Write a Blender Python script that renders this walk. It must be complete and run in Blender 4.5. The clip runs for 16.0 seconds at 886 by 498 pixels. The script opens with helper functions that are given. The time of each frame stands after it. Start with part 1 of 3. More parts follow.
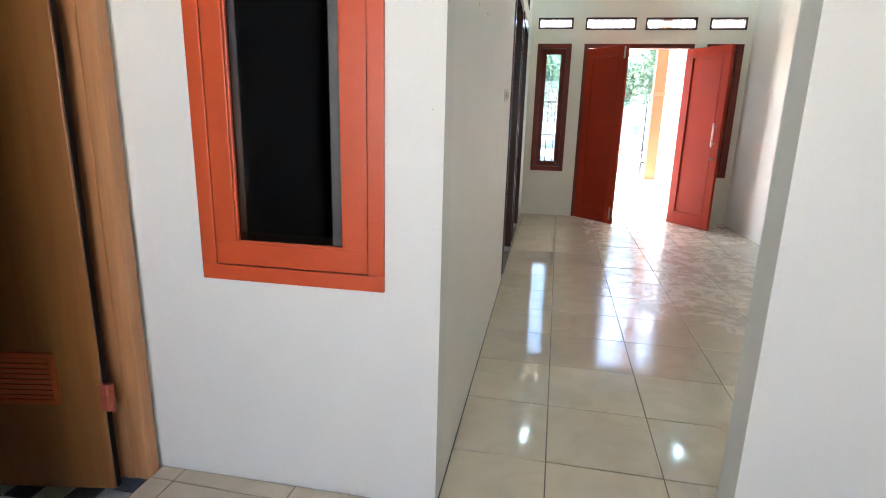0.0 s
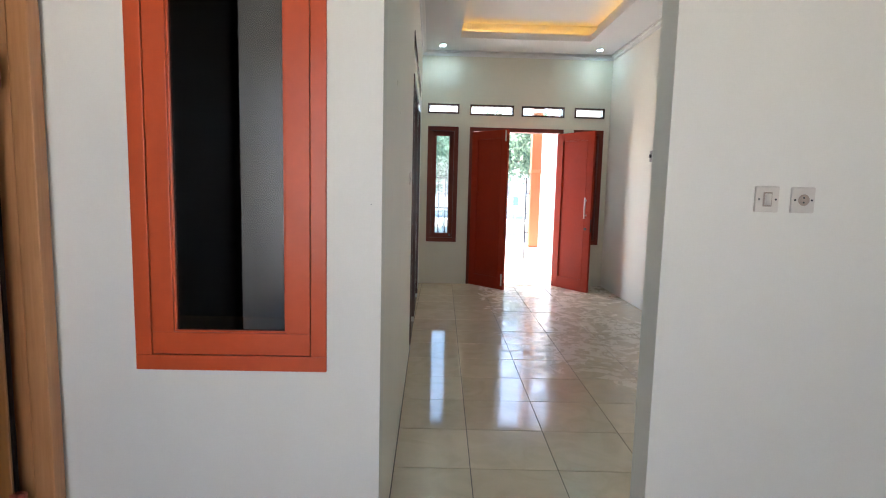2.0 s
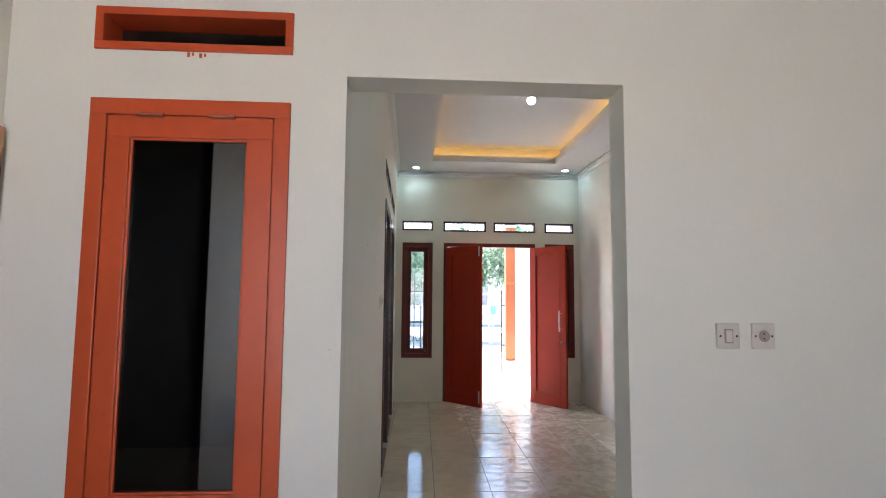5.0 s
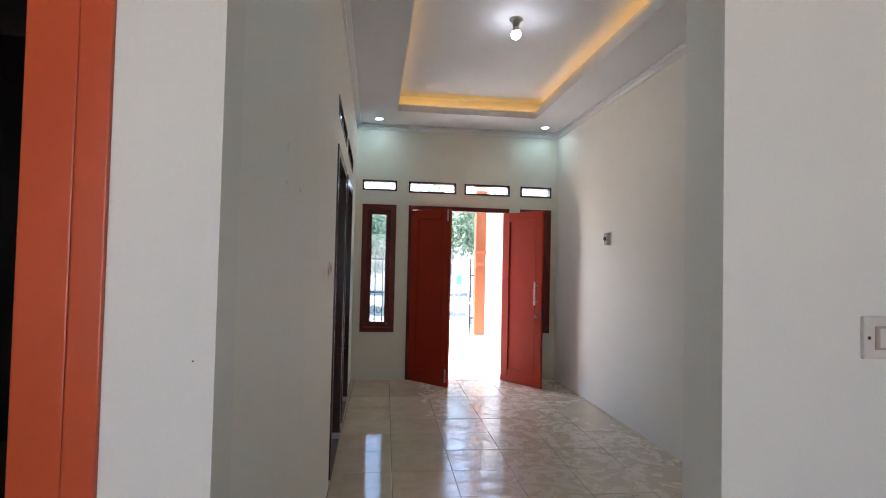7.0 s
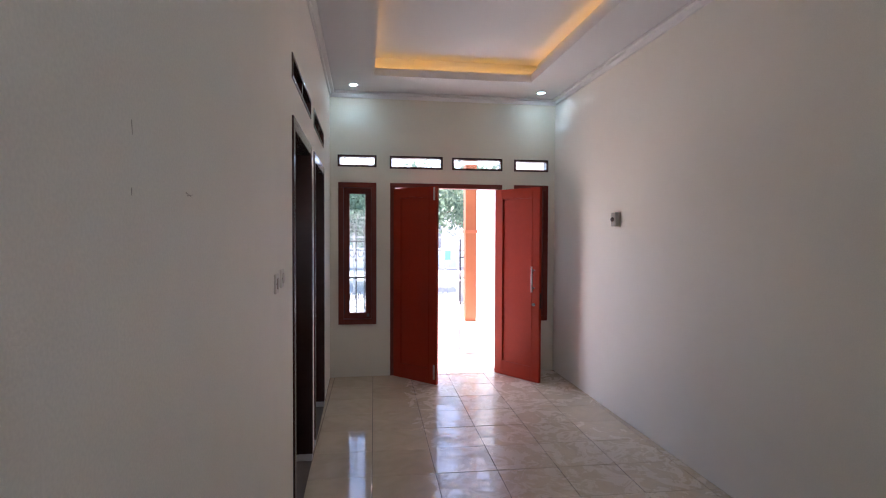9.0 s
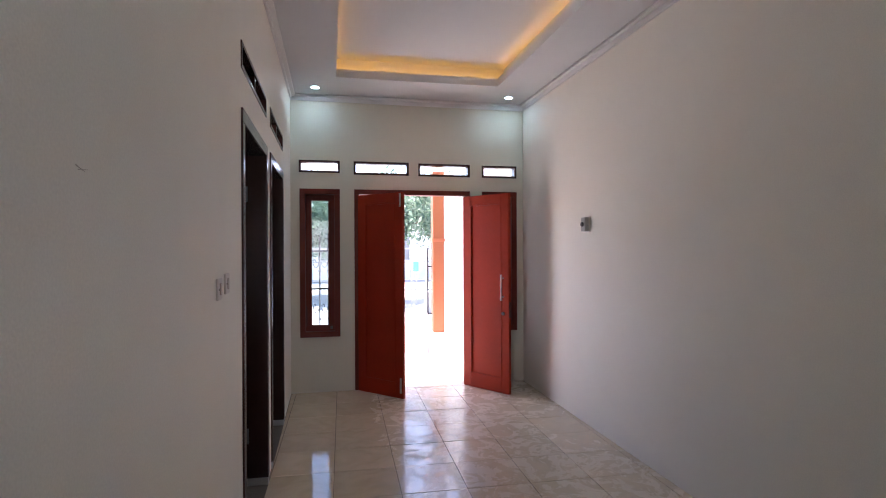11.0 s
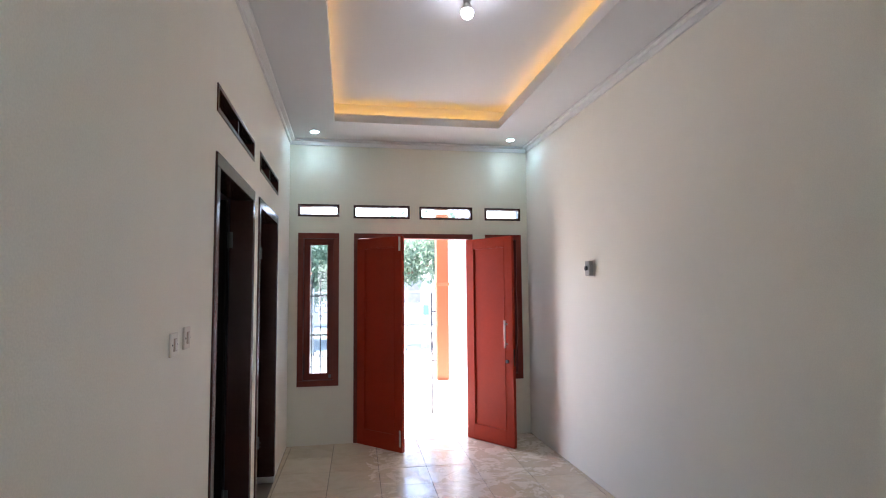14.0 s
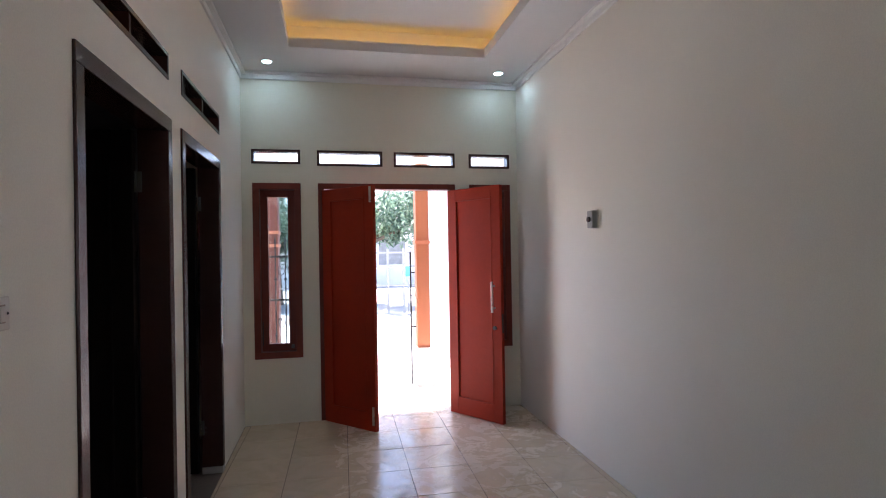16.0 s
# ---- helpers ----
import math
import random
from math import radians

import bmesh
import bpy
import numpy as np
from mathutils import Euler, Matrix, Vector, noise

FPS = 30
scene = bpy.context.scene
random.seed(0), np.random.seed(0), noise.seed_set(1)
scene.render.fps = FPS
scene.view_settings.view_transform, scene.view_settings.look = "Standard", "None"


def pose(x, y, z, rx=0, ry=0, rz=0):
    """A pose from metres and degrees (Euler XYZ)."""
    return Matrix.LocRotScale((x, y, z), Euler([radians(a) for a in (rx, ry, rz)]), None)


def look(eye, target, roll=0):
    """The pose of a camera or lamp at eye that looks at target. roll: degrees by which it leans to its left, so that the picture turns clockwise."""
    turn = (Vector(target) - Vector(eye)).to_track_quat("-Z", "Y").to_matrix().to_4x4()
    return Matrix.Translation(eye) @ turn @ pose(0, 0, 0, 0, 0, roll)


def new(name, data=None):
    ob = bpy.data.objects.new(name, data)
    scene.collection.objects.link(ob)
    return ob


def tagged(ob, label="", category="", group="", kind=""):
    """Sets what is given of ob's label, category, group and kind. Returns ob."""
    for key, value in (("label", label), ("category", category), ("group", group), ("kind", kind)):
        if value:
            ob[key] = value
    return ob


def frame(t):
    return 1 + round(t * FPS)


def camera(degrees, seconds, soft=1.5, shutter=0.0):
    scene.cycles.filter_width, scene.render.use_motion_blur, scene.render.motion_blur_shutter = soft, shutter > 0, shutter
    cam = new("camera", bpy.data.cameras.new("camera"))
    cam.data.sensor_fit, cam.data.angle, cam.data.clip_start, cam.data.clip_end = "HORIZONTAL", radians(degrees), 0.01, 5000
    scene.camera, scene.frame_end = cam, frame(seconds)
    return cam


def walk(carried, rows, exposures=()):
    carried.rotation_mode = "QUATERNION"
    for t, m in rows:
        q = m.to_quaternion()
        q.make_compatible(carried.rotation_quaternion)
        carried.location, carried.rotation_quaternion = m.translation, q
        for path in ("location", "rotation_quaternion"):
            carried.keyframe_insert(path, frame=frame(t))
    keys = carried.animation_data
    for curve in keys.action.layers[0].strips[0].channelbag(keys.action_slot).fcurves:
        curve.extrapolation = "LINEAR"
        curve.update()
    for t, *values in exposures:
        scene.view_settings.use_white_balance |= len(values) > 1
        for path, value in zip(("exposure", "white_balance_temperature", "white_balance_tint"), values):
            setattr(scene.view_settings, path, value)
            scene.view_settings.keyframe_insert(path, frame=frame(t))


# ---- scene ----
cam = camera(78.8, 16.0, 1.1)
PATH = [
    (0, (0.265, -1.430, 1.194), (-0.083, 0.480, 0.716), 1.5),
    (0.5, (0.211, -1.513, 1.204), (0.026, 0.429, 0.762), 0.9),
    (1, (0.176, -1.57, 1.207), (0.148, 0.378, 0.757), 1.2),
    (1.5, (0.155, -1.603, 1.23), (0.185, 0.356, 0.825), 1.7),
    (2, (0.145, -1.612, 1.262), (0.194, 0.375, 1.04), 1.4),
    (2.5, (0.144, -1.62, 1.289), (0.226, 0.376, 1.181), 1.5),
    (3, (0.136, -1.628, 1.313), (0.222, 0.37, 1.311), 1.5),
    (3.5, (0.144, -1.642, 1.338), (0.218, 0.355, 1.415), 1.2),
    (4, (0.151, -1.661, 1.364), (0.256, 0.331, 1.511), 0.8),
    (4.2, (0.152, -1.668, 1.374), (0.28, 0.319, 1.562), 0.5),
    (6.3, (0.282, -1.157, 1.354), (0.383, 0.838, 1.453), 0.4),
    (6.5, (0.271, -1.064, 1.359), (0.4, 0.93, 1.444), 0.6),
    (7, (0.241, -0.879, 1.368), (0.493, 1.104, 1.427), 1.3),
    (7.5, (0.253, -0.73, 1.357), (0.569, 1.245, 1.372), 0.6),
    (8, (0.295, -0.541, 1.353), (0.544, 1.443, 1.347), 0.0),
    (8.5, (0.383, -0.37, 1.406), (0.566, 1.621, 1.392), 0.2),
    (9, (0.343, -0.251, 1.519), (0.638, 1.727, 1.466), 0.2),
    (11.5, (0.413, -0.068, 1.461), (0.824, 1.89, 1.461), -0.3),
    (12, (0.433, -0.06, 1.461), (0.842, 1.897, 1.414), -0.3),
    (12.5, (0.453, -0.058, 1.463), (0.854, 1.901, 1.433), -0.5),
    (13, (0.482, -0.044, 1.494), (0.884, 1.914, 1.561), -0.1),
    (13.5, (0.521, -0.033, 1.5), (0.942, 1.917, 1.64), -0.4),
    (14, (0.56, 0.05, 1.495), (0.913, 2.013, 1.645), -0.5),
    (14.5, (0.57, 0.246, 1.488), (0.93, 2.21, 1.611), 0.2),
    (15, (0.562, 0.415, 1.491), (0.983, 2.366, 1.622), 0.7),
    (15.5, (0.631, 0.53, 1.47), (1.079, 2.476, 1.575), -0.4),
    (16, (0.738, 0.716, 1.458), (1.145, 2.674, 1.466), -1.0),
]
EXPOSURES = [
    (0, 3.61, 6500, 13.0), (0.6, 3.58, 6500, 13.0), (1.5, 3.44, 6550, 13.5), (2.0, 3.08, 6550, 13.5),
    (2.5, 2.9, 6530, 14), (4, 2.85, 6530, 15), (6.5, 2.71, 6440, 17.5), (7.5, 2.64, 6390, 19),
    (8.2, 2.49, 6440, 26), (9, 2.57, 6410, 29), (12.3, 2.57, 6370, 27), (13.2, 3.1, 6290, 22),
    (14.5, 3.0, 6310, 21), (15.2, 2.85, 6310, 22.5), (16, 2.35, 6260, 23),
]
walk(cam, [(t, look(eye, target, roll)) for t, eye, target, roll in PATH], EXPOSURES)

# ---- world and sun ----
world = bpy.data.worlds.new("sky")
scene.world = world
world.use_nodes = True
wn = world.node_tree
sky = wn.nodes.new("ShaderNodeTexSky")
sky.sky_type = "NISHITA"
sky.sun_disc = False
sky.sun_elevation, sky.sun_rotation = radians(64), radians(-5)
wn.nodes["Background"].inputs["Strength"].default_value = 0.15
wn.links.new(sky.outputs["Color"], wn.nodes["Background"].inputs["Color"])

sun = bpy.data.lights.new("sun", "SUN")
sun.energy, sun.angle, sun.color = 5.0, radians(0.6), (1.0, 0.95, 0.87)
sun_ob = new("sun", sun)
sun_ob.matrix_world = look((0.2, 13.0, 12.6), (0.7, 6.9, 0))

BULB, DOWN, LED = 14.0, 22.0, 1.35


# ---- materials ----
def material(name):
    m = bpy.data.materials.new(name)
    m.use_nodes = True
    return m, m.node_tree.nodes, m.node_tree.links, m.node_tree.nodes["Principled BSDF"]


def coords(nodes, links, scale, stretch=(1, 1, 1)):
    tc = nodes.new("ShaderNodeTexCoord")
    mp = nodes.new("ShaderNodeMapping")
    mp.inputs["Scale"].default_value = [scale * s for s in stretch]
    links.new(tc.outputs["Object"], mp.inputs["Vector"])
    return mp.outputs["Vector"]


def noise_tex(nodes, links, scale, detail=4, stretch=(1, 1, 1), rough=0.55):
    n = nodes.new("ShaderNodeTexNoise")
    n.inputs["Scale"].default_value = 1.0
    n.inputs["Detail"].default_value = detail
    n.inputs["Roughness"].default_value = rough
    links.new(coords(nodes, links, scale, stretch), n.inputs["Vector"])
    return n.outputs["Fac"]


def ramp(nodes, links, fac, stops):
    r = nodes.new("ShaderNodeValToRGB")
    while len(r.color_ramp.elements) < len(stops):
        r.color_ramp.elements.new(0.5)
    for e, (p, c) in zip(r.color_ramp.elements, stops):
        e.position = p
        e.color = (*c, 1) if len(c) == 3 else c
    links.new(fac, r.inputs["Fac"])
    return r.outputs["Color"]


def mix(nodes, links, fac, a, b, mode="MIX"):
    m = nodes.new("ShaderNodeMix")
    m.data_type, m.blend_type = "RGBA", mode
    for sock, v in ((m.inputs["Factor"], fac), (m.inputs["A"], a), (m.inputs["B"], b)):
        if isinstance(v, (int, float)):
            sock.default_value = v
        elif isinstance(v, tuple):
            sock.default_value = (*v, 1)
        else:
            links.new(v, sock)
    return m.outputs["Result"]


def bump(nodes, links, shader, height, strength, distance):
    b = nodes.new("ShaderNodeBump")
    b.inputs["Strength"].default_value, b.inputs["Distance"].default_value = strength, distance
    links.new(height, b.inputs["Height"])
    links.new(b.outputs["Normal"], shader.inputs["Normal"])


def shade(c, k):
    return tuple(min(1, v * k) for v in c)


def painted(name, base, rough=0.6, grain=140, patch=1.3, vary=0.06, relief=0.25, coat=0.0, sheen=0.5):
    """Paint on plaster or board: broad patches, fine grain, slight relief."""
    m, n, l, p = material(name)
    big = noise_tex(n, l, patch, 5)
    fine = noise_tex(n, l, grain, 3)
    c = ramp(n, l, big, [(0.3, shade(base, 1 - vary)), (0.7, shade(base, 1 + vary))])
    c = mix(n, l, 0.25, c, ramp(n, l, fine, [(0.35, shade(base, 1 - vary)), (0.65, shade(base, 1 + vary))]))
    l.new(c, p.inputs["Base Color"])
    r = ramp(n, l, big, [(0.3, (rough * 0.9,) * 3), (0.7, (min(1, rough * 1.1),) * 3)])
    l.new(r, p.inputs["Roughness"])
    p.inputs["Specular IOR Level"].default_value = sheen
    p.inputs["Coat Weight"].default_value = coat
    p.inputs["Coat Roughness"].default_value = 0.15
    bump(n, l, p, mix(n, l, 0.4, fine, noise_tex(n, l, grain * 0.12, 4)), relief, 0.002)
    return m


def wall_paint(name, base, relief=0.5, speck=0.1):
    """Emulsion on trowelled plaster with faint waves, smudges and scuffs."""
    m, n, l, p = material(name)
    big, mid, fine = noise_tex(n, l, 0.9, 5), noise_tex(n, l, 7, 5), noise_tex(n, l, 170, 4)
    c = ramp(n, l, big, [(0.3, shade(base, 0.955)), (0.7, shade(base, 1.03))])
    c = mix(n, l, 0.3, c, ramp(n, l, mid, [(0.3, shade(base, 0.95)), (0.7, shade(base, 1.03))]))
    c = mix(n, l, 0.3, c, ramp(n, l, fine, [(0.36, shade(base, 1 - speck)), (0.64, shade(base, 1 + speck))]))
    scuff = noise_tex(n, l, 3.1, 7, (1, 1, 0.22), 0.7)
    c = mix(n, l, ramp(n, l, scuff, [(0.70, (0, 0, 0)), (0.78, (0.35, 0.35, 0.35))]), c, shade(base, 0.8))
    l.new(c, p.inputs["Base Color"])
    p.inputs["Roughness"].default_value = 0.62
    coarse = noise_tex(n, l, 34, 5, (1, 1, 0.8), 0.65)
    bump(n, l, p, mix(n, l, 0.45, mix(n, l, 0.5, fine, coarse), mid), relief, 0.003)
    return m


def grained(name, dark, light, rough=0.4, along=2, scale=18, coat=0.2, sheen=0.5):
    m, n, l, p = material(name)
    s = [1, 1, 1]
    s[along] = 0.06
    g = noise_tex(n, l, scale, 6, tuple(s), 0.65)
    g2 = noise_tex(n, l, scale * 5, 4, tuple(s))
    c = mix(n, l, 0.35, ramp(n, l, g, [(0.3, dark), (0.68, light)]), ramp(n, l, g2, [(0.3, dark), (0.7, light)]))
    l.new(c, p.inputs["Base Color"])
    p.inputs["Roughness"].default_value = rough
    p.inputs["Coat Weight"].default_value = coat
    p.inputs["Specular IOR Level"].default_value = sheen
    bump(n, l, p, g2, 0.15, 0.001)
    return m


def tile_mat(name, base, vein, dirt, rough, mopped=False):
    """Glazed floor tile with soft marbling, per-tile tone and dried builders' dust that dulls the gloss."""
    m, n, l, p = material(name)
    info = n.new("ShaderNodeObjectInfo")
    geo = n.new("ShaderNodeNewGeometry")
    marb = n.new("ShaderNodeTexNoise")
    marb.inputs["Scale"].default_value, marb.inputs["Detail"].default_value, marb.inputs["Distortion"].default_value = 5.0, 6, 1.2
    add = n.new("ShaderNodeVectorMath")
    add.operation = "ADD"
    l.new(geo.outputs["Position"], add.inputs[0])
    sc = n.new("ShaderNodeVectorMath")
    sc.operation = "SCALE"
    sc.inputs[0].default_value = (7, 3, 0)
    l.new(info.outputs["Random"], sc.inputs["Scale"])
    l.new(sc.outputs["Vector"], add.inputs[1])
    l.new(add.outputs["Vector"], marb.inputs["Vector"])
    c = ramp(n, l, marb.outputs["Fac"], [(0.3, vein), (0.55, base), (0.75, shade(base, 1.05))])
    tone = ramp(n, l, info.outputs["Random"], [(0.0, (0.94, 0.94, 0.94)), (1.0, (1.03, 1.03, 1.03))])
    c = mix(n, l, 1.0, c, tone, "MULTIPLY")

    def world_noise(scale, detail, distort):
        t = n.new("ShaderNodeTexNoise")
        t.inputs["Scale"].default_value, t.inputs["Detail"].default_value, t.inputs["Distortion"].default_value = scale, detail, distort
        l.new(geo.outputs["Position"], t.inputs["Vector"])
        return t.outputs["Fac"]

    spread = world_noise(0.9, 4, 0.4)
    if mopped:
        # the builders' dust lies along the east side of the hall; the west side is wiped clean
        axes = n.new("ShaderNodeSeparateXYZ")
        l.new(geo.outputs["Position"], axes.inputs[0])

        def rise(socket, lo, hi):
            g = n.new("ShaderNodeMapRange")
            g.interpolation_type = "SMOOTHSTEP"
            g.inputs["From Min"].default_value, g.inputs["From Max"].default_value = lo, hi
            l.new(socket, g.inputs["Value"])
            return g.outputs["Result"]

        side = mix(n, l, 1.0, rise(axes.outputs["X"], 0.42, 0.95), rise(axes.outputs["Y"], 0.7, 1.9), "MULTIPLY")
        patch = mix(n, l, 1.0, side, ramp(n, l, spread, [(0.30, (0.25, 0.25, 0.25)), (0.52, (1, 1, 1))]), "MULTIPLY")
    else:
        patch = ramp(n, l, spread, [(0.34, (0, 0, 0)), (0.54, (1, 1, 1))])
    streak = n.new("ShaderNodeTexNoise")
    streak.inputs["Scale"].default_value, streak.inputs["Detail"].default_value, streak.inputs["Distortion"].default_value = 5.0, 9, 1.8
    streak.inputs["Roughness"].default_value = 0.68
    l.new(geo.outputs["Position"], streak.inputs["Vector"])
    swirl = ramp(n, l, streak.outputs["Fac"], [(0.44, (0, 0, 0)), (0.56, (1, 1, 1))])
    dust = mix(n, l, 1.0, patch, swirl, "MULTIPLY")
    c = mix(n, l, mix(n, l, 1.0, dust, (dirt, dirt, dirt), "MULTIPLY"), c, (0.48, 0.445, 0.40))
    l.new(c, p.inputs["Base Color"])
    haze = ramp(n, l, world_noise(3.0, 5, 0.5), [(0.35, (rough,) * 3), (0.7, (rough * 1.7,) * 3)])
    l.new(mix(n, l, dust, mix(n, l, patch, haze, (0.10, 0.10, 0.10)), (0.42, 0.42, 0.42)), p.inputs["Roughness"])
    bump(n, l, p, mix(n, l, 0.22, world_noise(2.6, 3, 0.3), dust), 0.35, 0.004)
    return m


def plain(name, base, rough=0.5, metal=0.0, vary=0.05, scale=60):
    m, n, l, p = material(name)
    f = noise_tex(n, l, scale, 4)
    l.new(ramp(n, l, f, [(0.3, shade(base, 1 - vary)), (0.7, shade(base, 1 + vary))]), p.inputs["Base Color"])
    l.new(ramp(n, l, f, [(0.3, (rough * 0.85,) * 3), (0.7, (min(1, rough * 1.15),) * 3)]), p.inputs["Roughness"])
    p.inputs["Metallic"].default_value = metal
    return m


def glowing(name, color, strength):
    m, n, l, p = material(name)
    p.inputs["Base Color"].default_value = (*color, 1)
    p.inputs["Emission Color"].default_value = (*color, 1)
    p.inputs["Emission Strength"].default_value = strength
    return m


def clear_glass(name, tint, ior=1.5):
    m, n, l, p = material(name)
    p.inputs["Base Color"].default_value = (*tint, 1)
    p.inputs["Transmission Weight"].default_value = 1.0
    p.inputs["Roughness"].default_value = 0.0
    p.inputs["IOR"].default_value = ior
    return m


WALL = wall_paint("cream_wall_paint", (0.80, 0.768, 0.695), 0.16, 0.03)
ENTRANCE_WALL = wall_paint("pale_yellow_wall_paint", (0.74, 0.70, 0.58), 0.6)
ROOM_WALL = wall_paint("warm_cream_wall_paint", (0.845, 0.805, 0.71), 0.8)
CEIL = painted("white_ceiling_paint", (0.65, 0.65, 0.655), 0.7, 120, 1.0, 0.03, 0.15)
PLASTER_WHITE = painted("white_exterior_paint", (0.80, 0.79, 0.77), 0.7, 60, 1.5, 0.05, 0.4)
TRIM_WHITE = painted("white_cornice_paint", (0.80, 0.79, 0.77), 0.6, 120, 1.0, 0.02, 0.1)
RED = painted("vermilion_gloss_paint", (0.58, 0.085, 0.027), 0.34, 30, 2.5, 0.09, 0.25, 0.1, 0.35)
# Same red paint on the entrance frames, darkened: their shade is in the colour.
SHADED_RED = painted("shaded_red_gloss_paint", (0.155, 0.027, 0.014), 0.45, 30, 2.5, 0.08, 0.2, 0.0, 0.25)
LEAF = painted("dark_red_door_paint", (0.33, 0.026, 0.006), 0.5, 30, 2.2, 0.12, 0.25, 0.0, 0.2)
# Near-black: the dark of unlit doorways and gaps is put into the colour.
UNLIT_BLACK = grained("unlit_black_grain", (0.012, 0.008, 0.007), (0.019, 0.012, 0.010), 0.8, 2, 16, 0.0, 0.1)
BROWN = painted("brown_frame_paint", (0.048, 0.018, 0.014), 0.25, 40, 2.5, 0.1, 0.12, 0.08, 0.4)
PVC = grained("wood_grain_pvc", (0.42, 0.175, 0.065), (0.59, 0.295, 0.13), 0.4, 2, 22, 0.15)
PVC_DARK = grained("brown_door_sheet", (0.27, 0.105, 0.03), (0.39, 0.17, 0.05), 0.33, 2, 14, 0.3)
VENT = painted("orange_vent_plastic", (0.55, 0.12, 0.03), 0.45, 60, 3, 0.08, 0.1)
HINGE_RED = plain("painted_hinge", (0.42, 0.10, 0.06), 0.45, 0.3, 0.15)
STEEL = plain("brushed_steel", (0.62, 0.61, 0.59), 0.3, 1.0, 0.08, 90)
DULL_STEEL = plain("dull_steel", (0.15, 0.145, 0.135), 0.55, 0.6, 0.15, 60)
IRON = plain("black_iron", (0.03, 0.03, 0.032), 0.5, 0.4, 0.2, 40)
TILE = tile_mat("beige_floor_tile", (0.70, 0.585, 0.425), (0.63, 0.52, 0.365), 0.35, 0.065, True)
PORCH_TILE = tile_mat("pale_porch_tile", (0.80, 0.785, 0.76), (0.74, 0.72, 0.69), 0.3, 0.18)
GROUT = plain("grey_grout", (0.16, 0.14, 0.12), 0.9, 0.0, 0.2, 90)
CHECK_A = plain("grey_bath_tile", (0.20, 0.21, 0.22), 0.35, 0.0, 0.25, 50)
CHECK_B = plain("white_bath_tile", (0.62, 0.62, 0.60), 0.3, 0.0, 0.12, 50)
SWITCH = plain("ivory_plastic", (0.66, 0.60, 0.53), 0.35, 0.0, 0.04, 30)
GREY_BOX = plain("grey_plastic", (0.36, 0.34, 0.31), 0.45, 0.0, 0.08, 40)
SMUDGE = plain("pencil_grey", (0.52, 0.47, 0.40), 0.8, 0.0, 0.2, 200)
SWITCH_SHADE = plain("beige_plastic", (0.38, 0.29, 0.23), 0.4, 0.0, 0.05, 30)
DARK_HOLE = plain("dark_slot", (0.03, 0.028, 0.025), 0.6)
GLASS = clear_glass("window_glass", (0.26, 0.27, 0.28), 1.95)
SIDE_GLASS = clear_glass("blue_tinted_glass", (0.54, 0.66, 0.70))
DAY_GLASS = clear_glass("clear_day_glass", (0.97, 0.985, 1.0))
ORANGE = painted("orange_column_paint", (0.45, 0.155, 0.075), 0.55, 60, 2.0, 0.06, 0.3)
# Red-brown with the shade of the pillar's house-facing side mixed in.
SHADED_PILLAR = painted("shaded_pillar_paint", (0.17, 0.048, 0.032), 0.6, 60, 2.0, 0.06, 0.3)
ORANGE_BAND = painted("light_orange_band_paint", (0.56, 0.20, 0.11), 0.55, 60, 2.0, 0.05, 0.3)
# The darkness of the unlit rooms is painted into this wall colour.
UNLIT_WALL = painted("unlit_room_shade", (0.09, 0.09, 0.095), 0.6, 100, 1.0, 0.08, 0.2)
CONCRETE = painted("pale_concrete", (0.42, 0.41, 0.39), 0.85, 40, 0.6, 0.14, 0.5)
HAZE_GLASS = plain("pale_grey_pane", (0.30, 0.31, 0.32), 0.25, 0.0, 0.15, 3)
TEAL = plain("teal_sign_paint", (0.10, 0.42, 0.46), 0.5)
BARK = grained("bark", (0.10, 0.07, 0.05), (0.24, 0.19, 0.14), 0.9, 2, 12, 0.0)
BULB_GLOW = glowing("white_bulb_glow", (0.85, 0.92, 1.0), BULB)
DOWN_GLOW = glowing("downlight_glow", (0.52, 0.86, 1.0), DOWN)
LED_GLOW = glowing("amber_led_glow", (1.0, 0.54, 0.085), LED)


def leaf_mat(name, a, b):
    """Leaves that glow when lit from behind."""
    m, n, l, p = material(name)
    g = n.new("ShaderNodeNewGeometry")
    c = ramp(n, l, g.outputs["Random Per Island"], [(0.0, a), (1.0, b)])
    l.new(c, p.inputs["Base Color"])
    p.inputs["Roughness"].default_value = 0.45
    thin = n.new("ShaderNodeBsdfTranslucent")
    l.new(c, thin.inputs["Color"])
    both = n.new("ShaderNodeMixShader")
    both.inputs["Fac"].default_value = 0.5
    l.new(p.outputs["BSDF"], both.inputs[1])
    l.new(thin.outputs["BSDF"], both.inputs[2])
    l.new(both.outputs["Shader"], n["Material Output"].inputs["Surface"])
    return m


FOLIAGE = leaf_mat("tree_leaves", (0.09, 0.16, 0.11), (0.24, 0.33, 0.23))


# ---- mesh helpers ----
def link_mesh(name, bm, mat, smooth=False):
    me = bpy.data.meshes.new(name)
    bm.to_mesh(me)
    bm.free()
    for m in mat if isinstance(mat, (list, tuple)) else [mat]:
        me.materials.append(m)
    if smooth:
        for f in me.polygons:
            f.use_smooth = True
    return new(name, me)


def part(name, bm, mat, parent, label="", smooth=False):
    ob = link_mesh(name, bm, mat, smooth)
    ob.parent = parent
    return tagged(ob, label)


def thing(name, m, label, category, group="", kind=""):
    ob = new(name)
    ob.empty_display_size = 0.1
    ob.matrix_world = m
    return tagged(ob, label, category, group, kind)


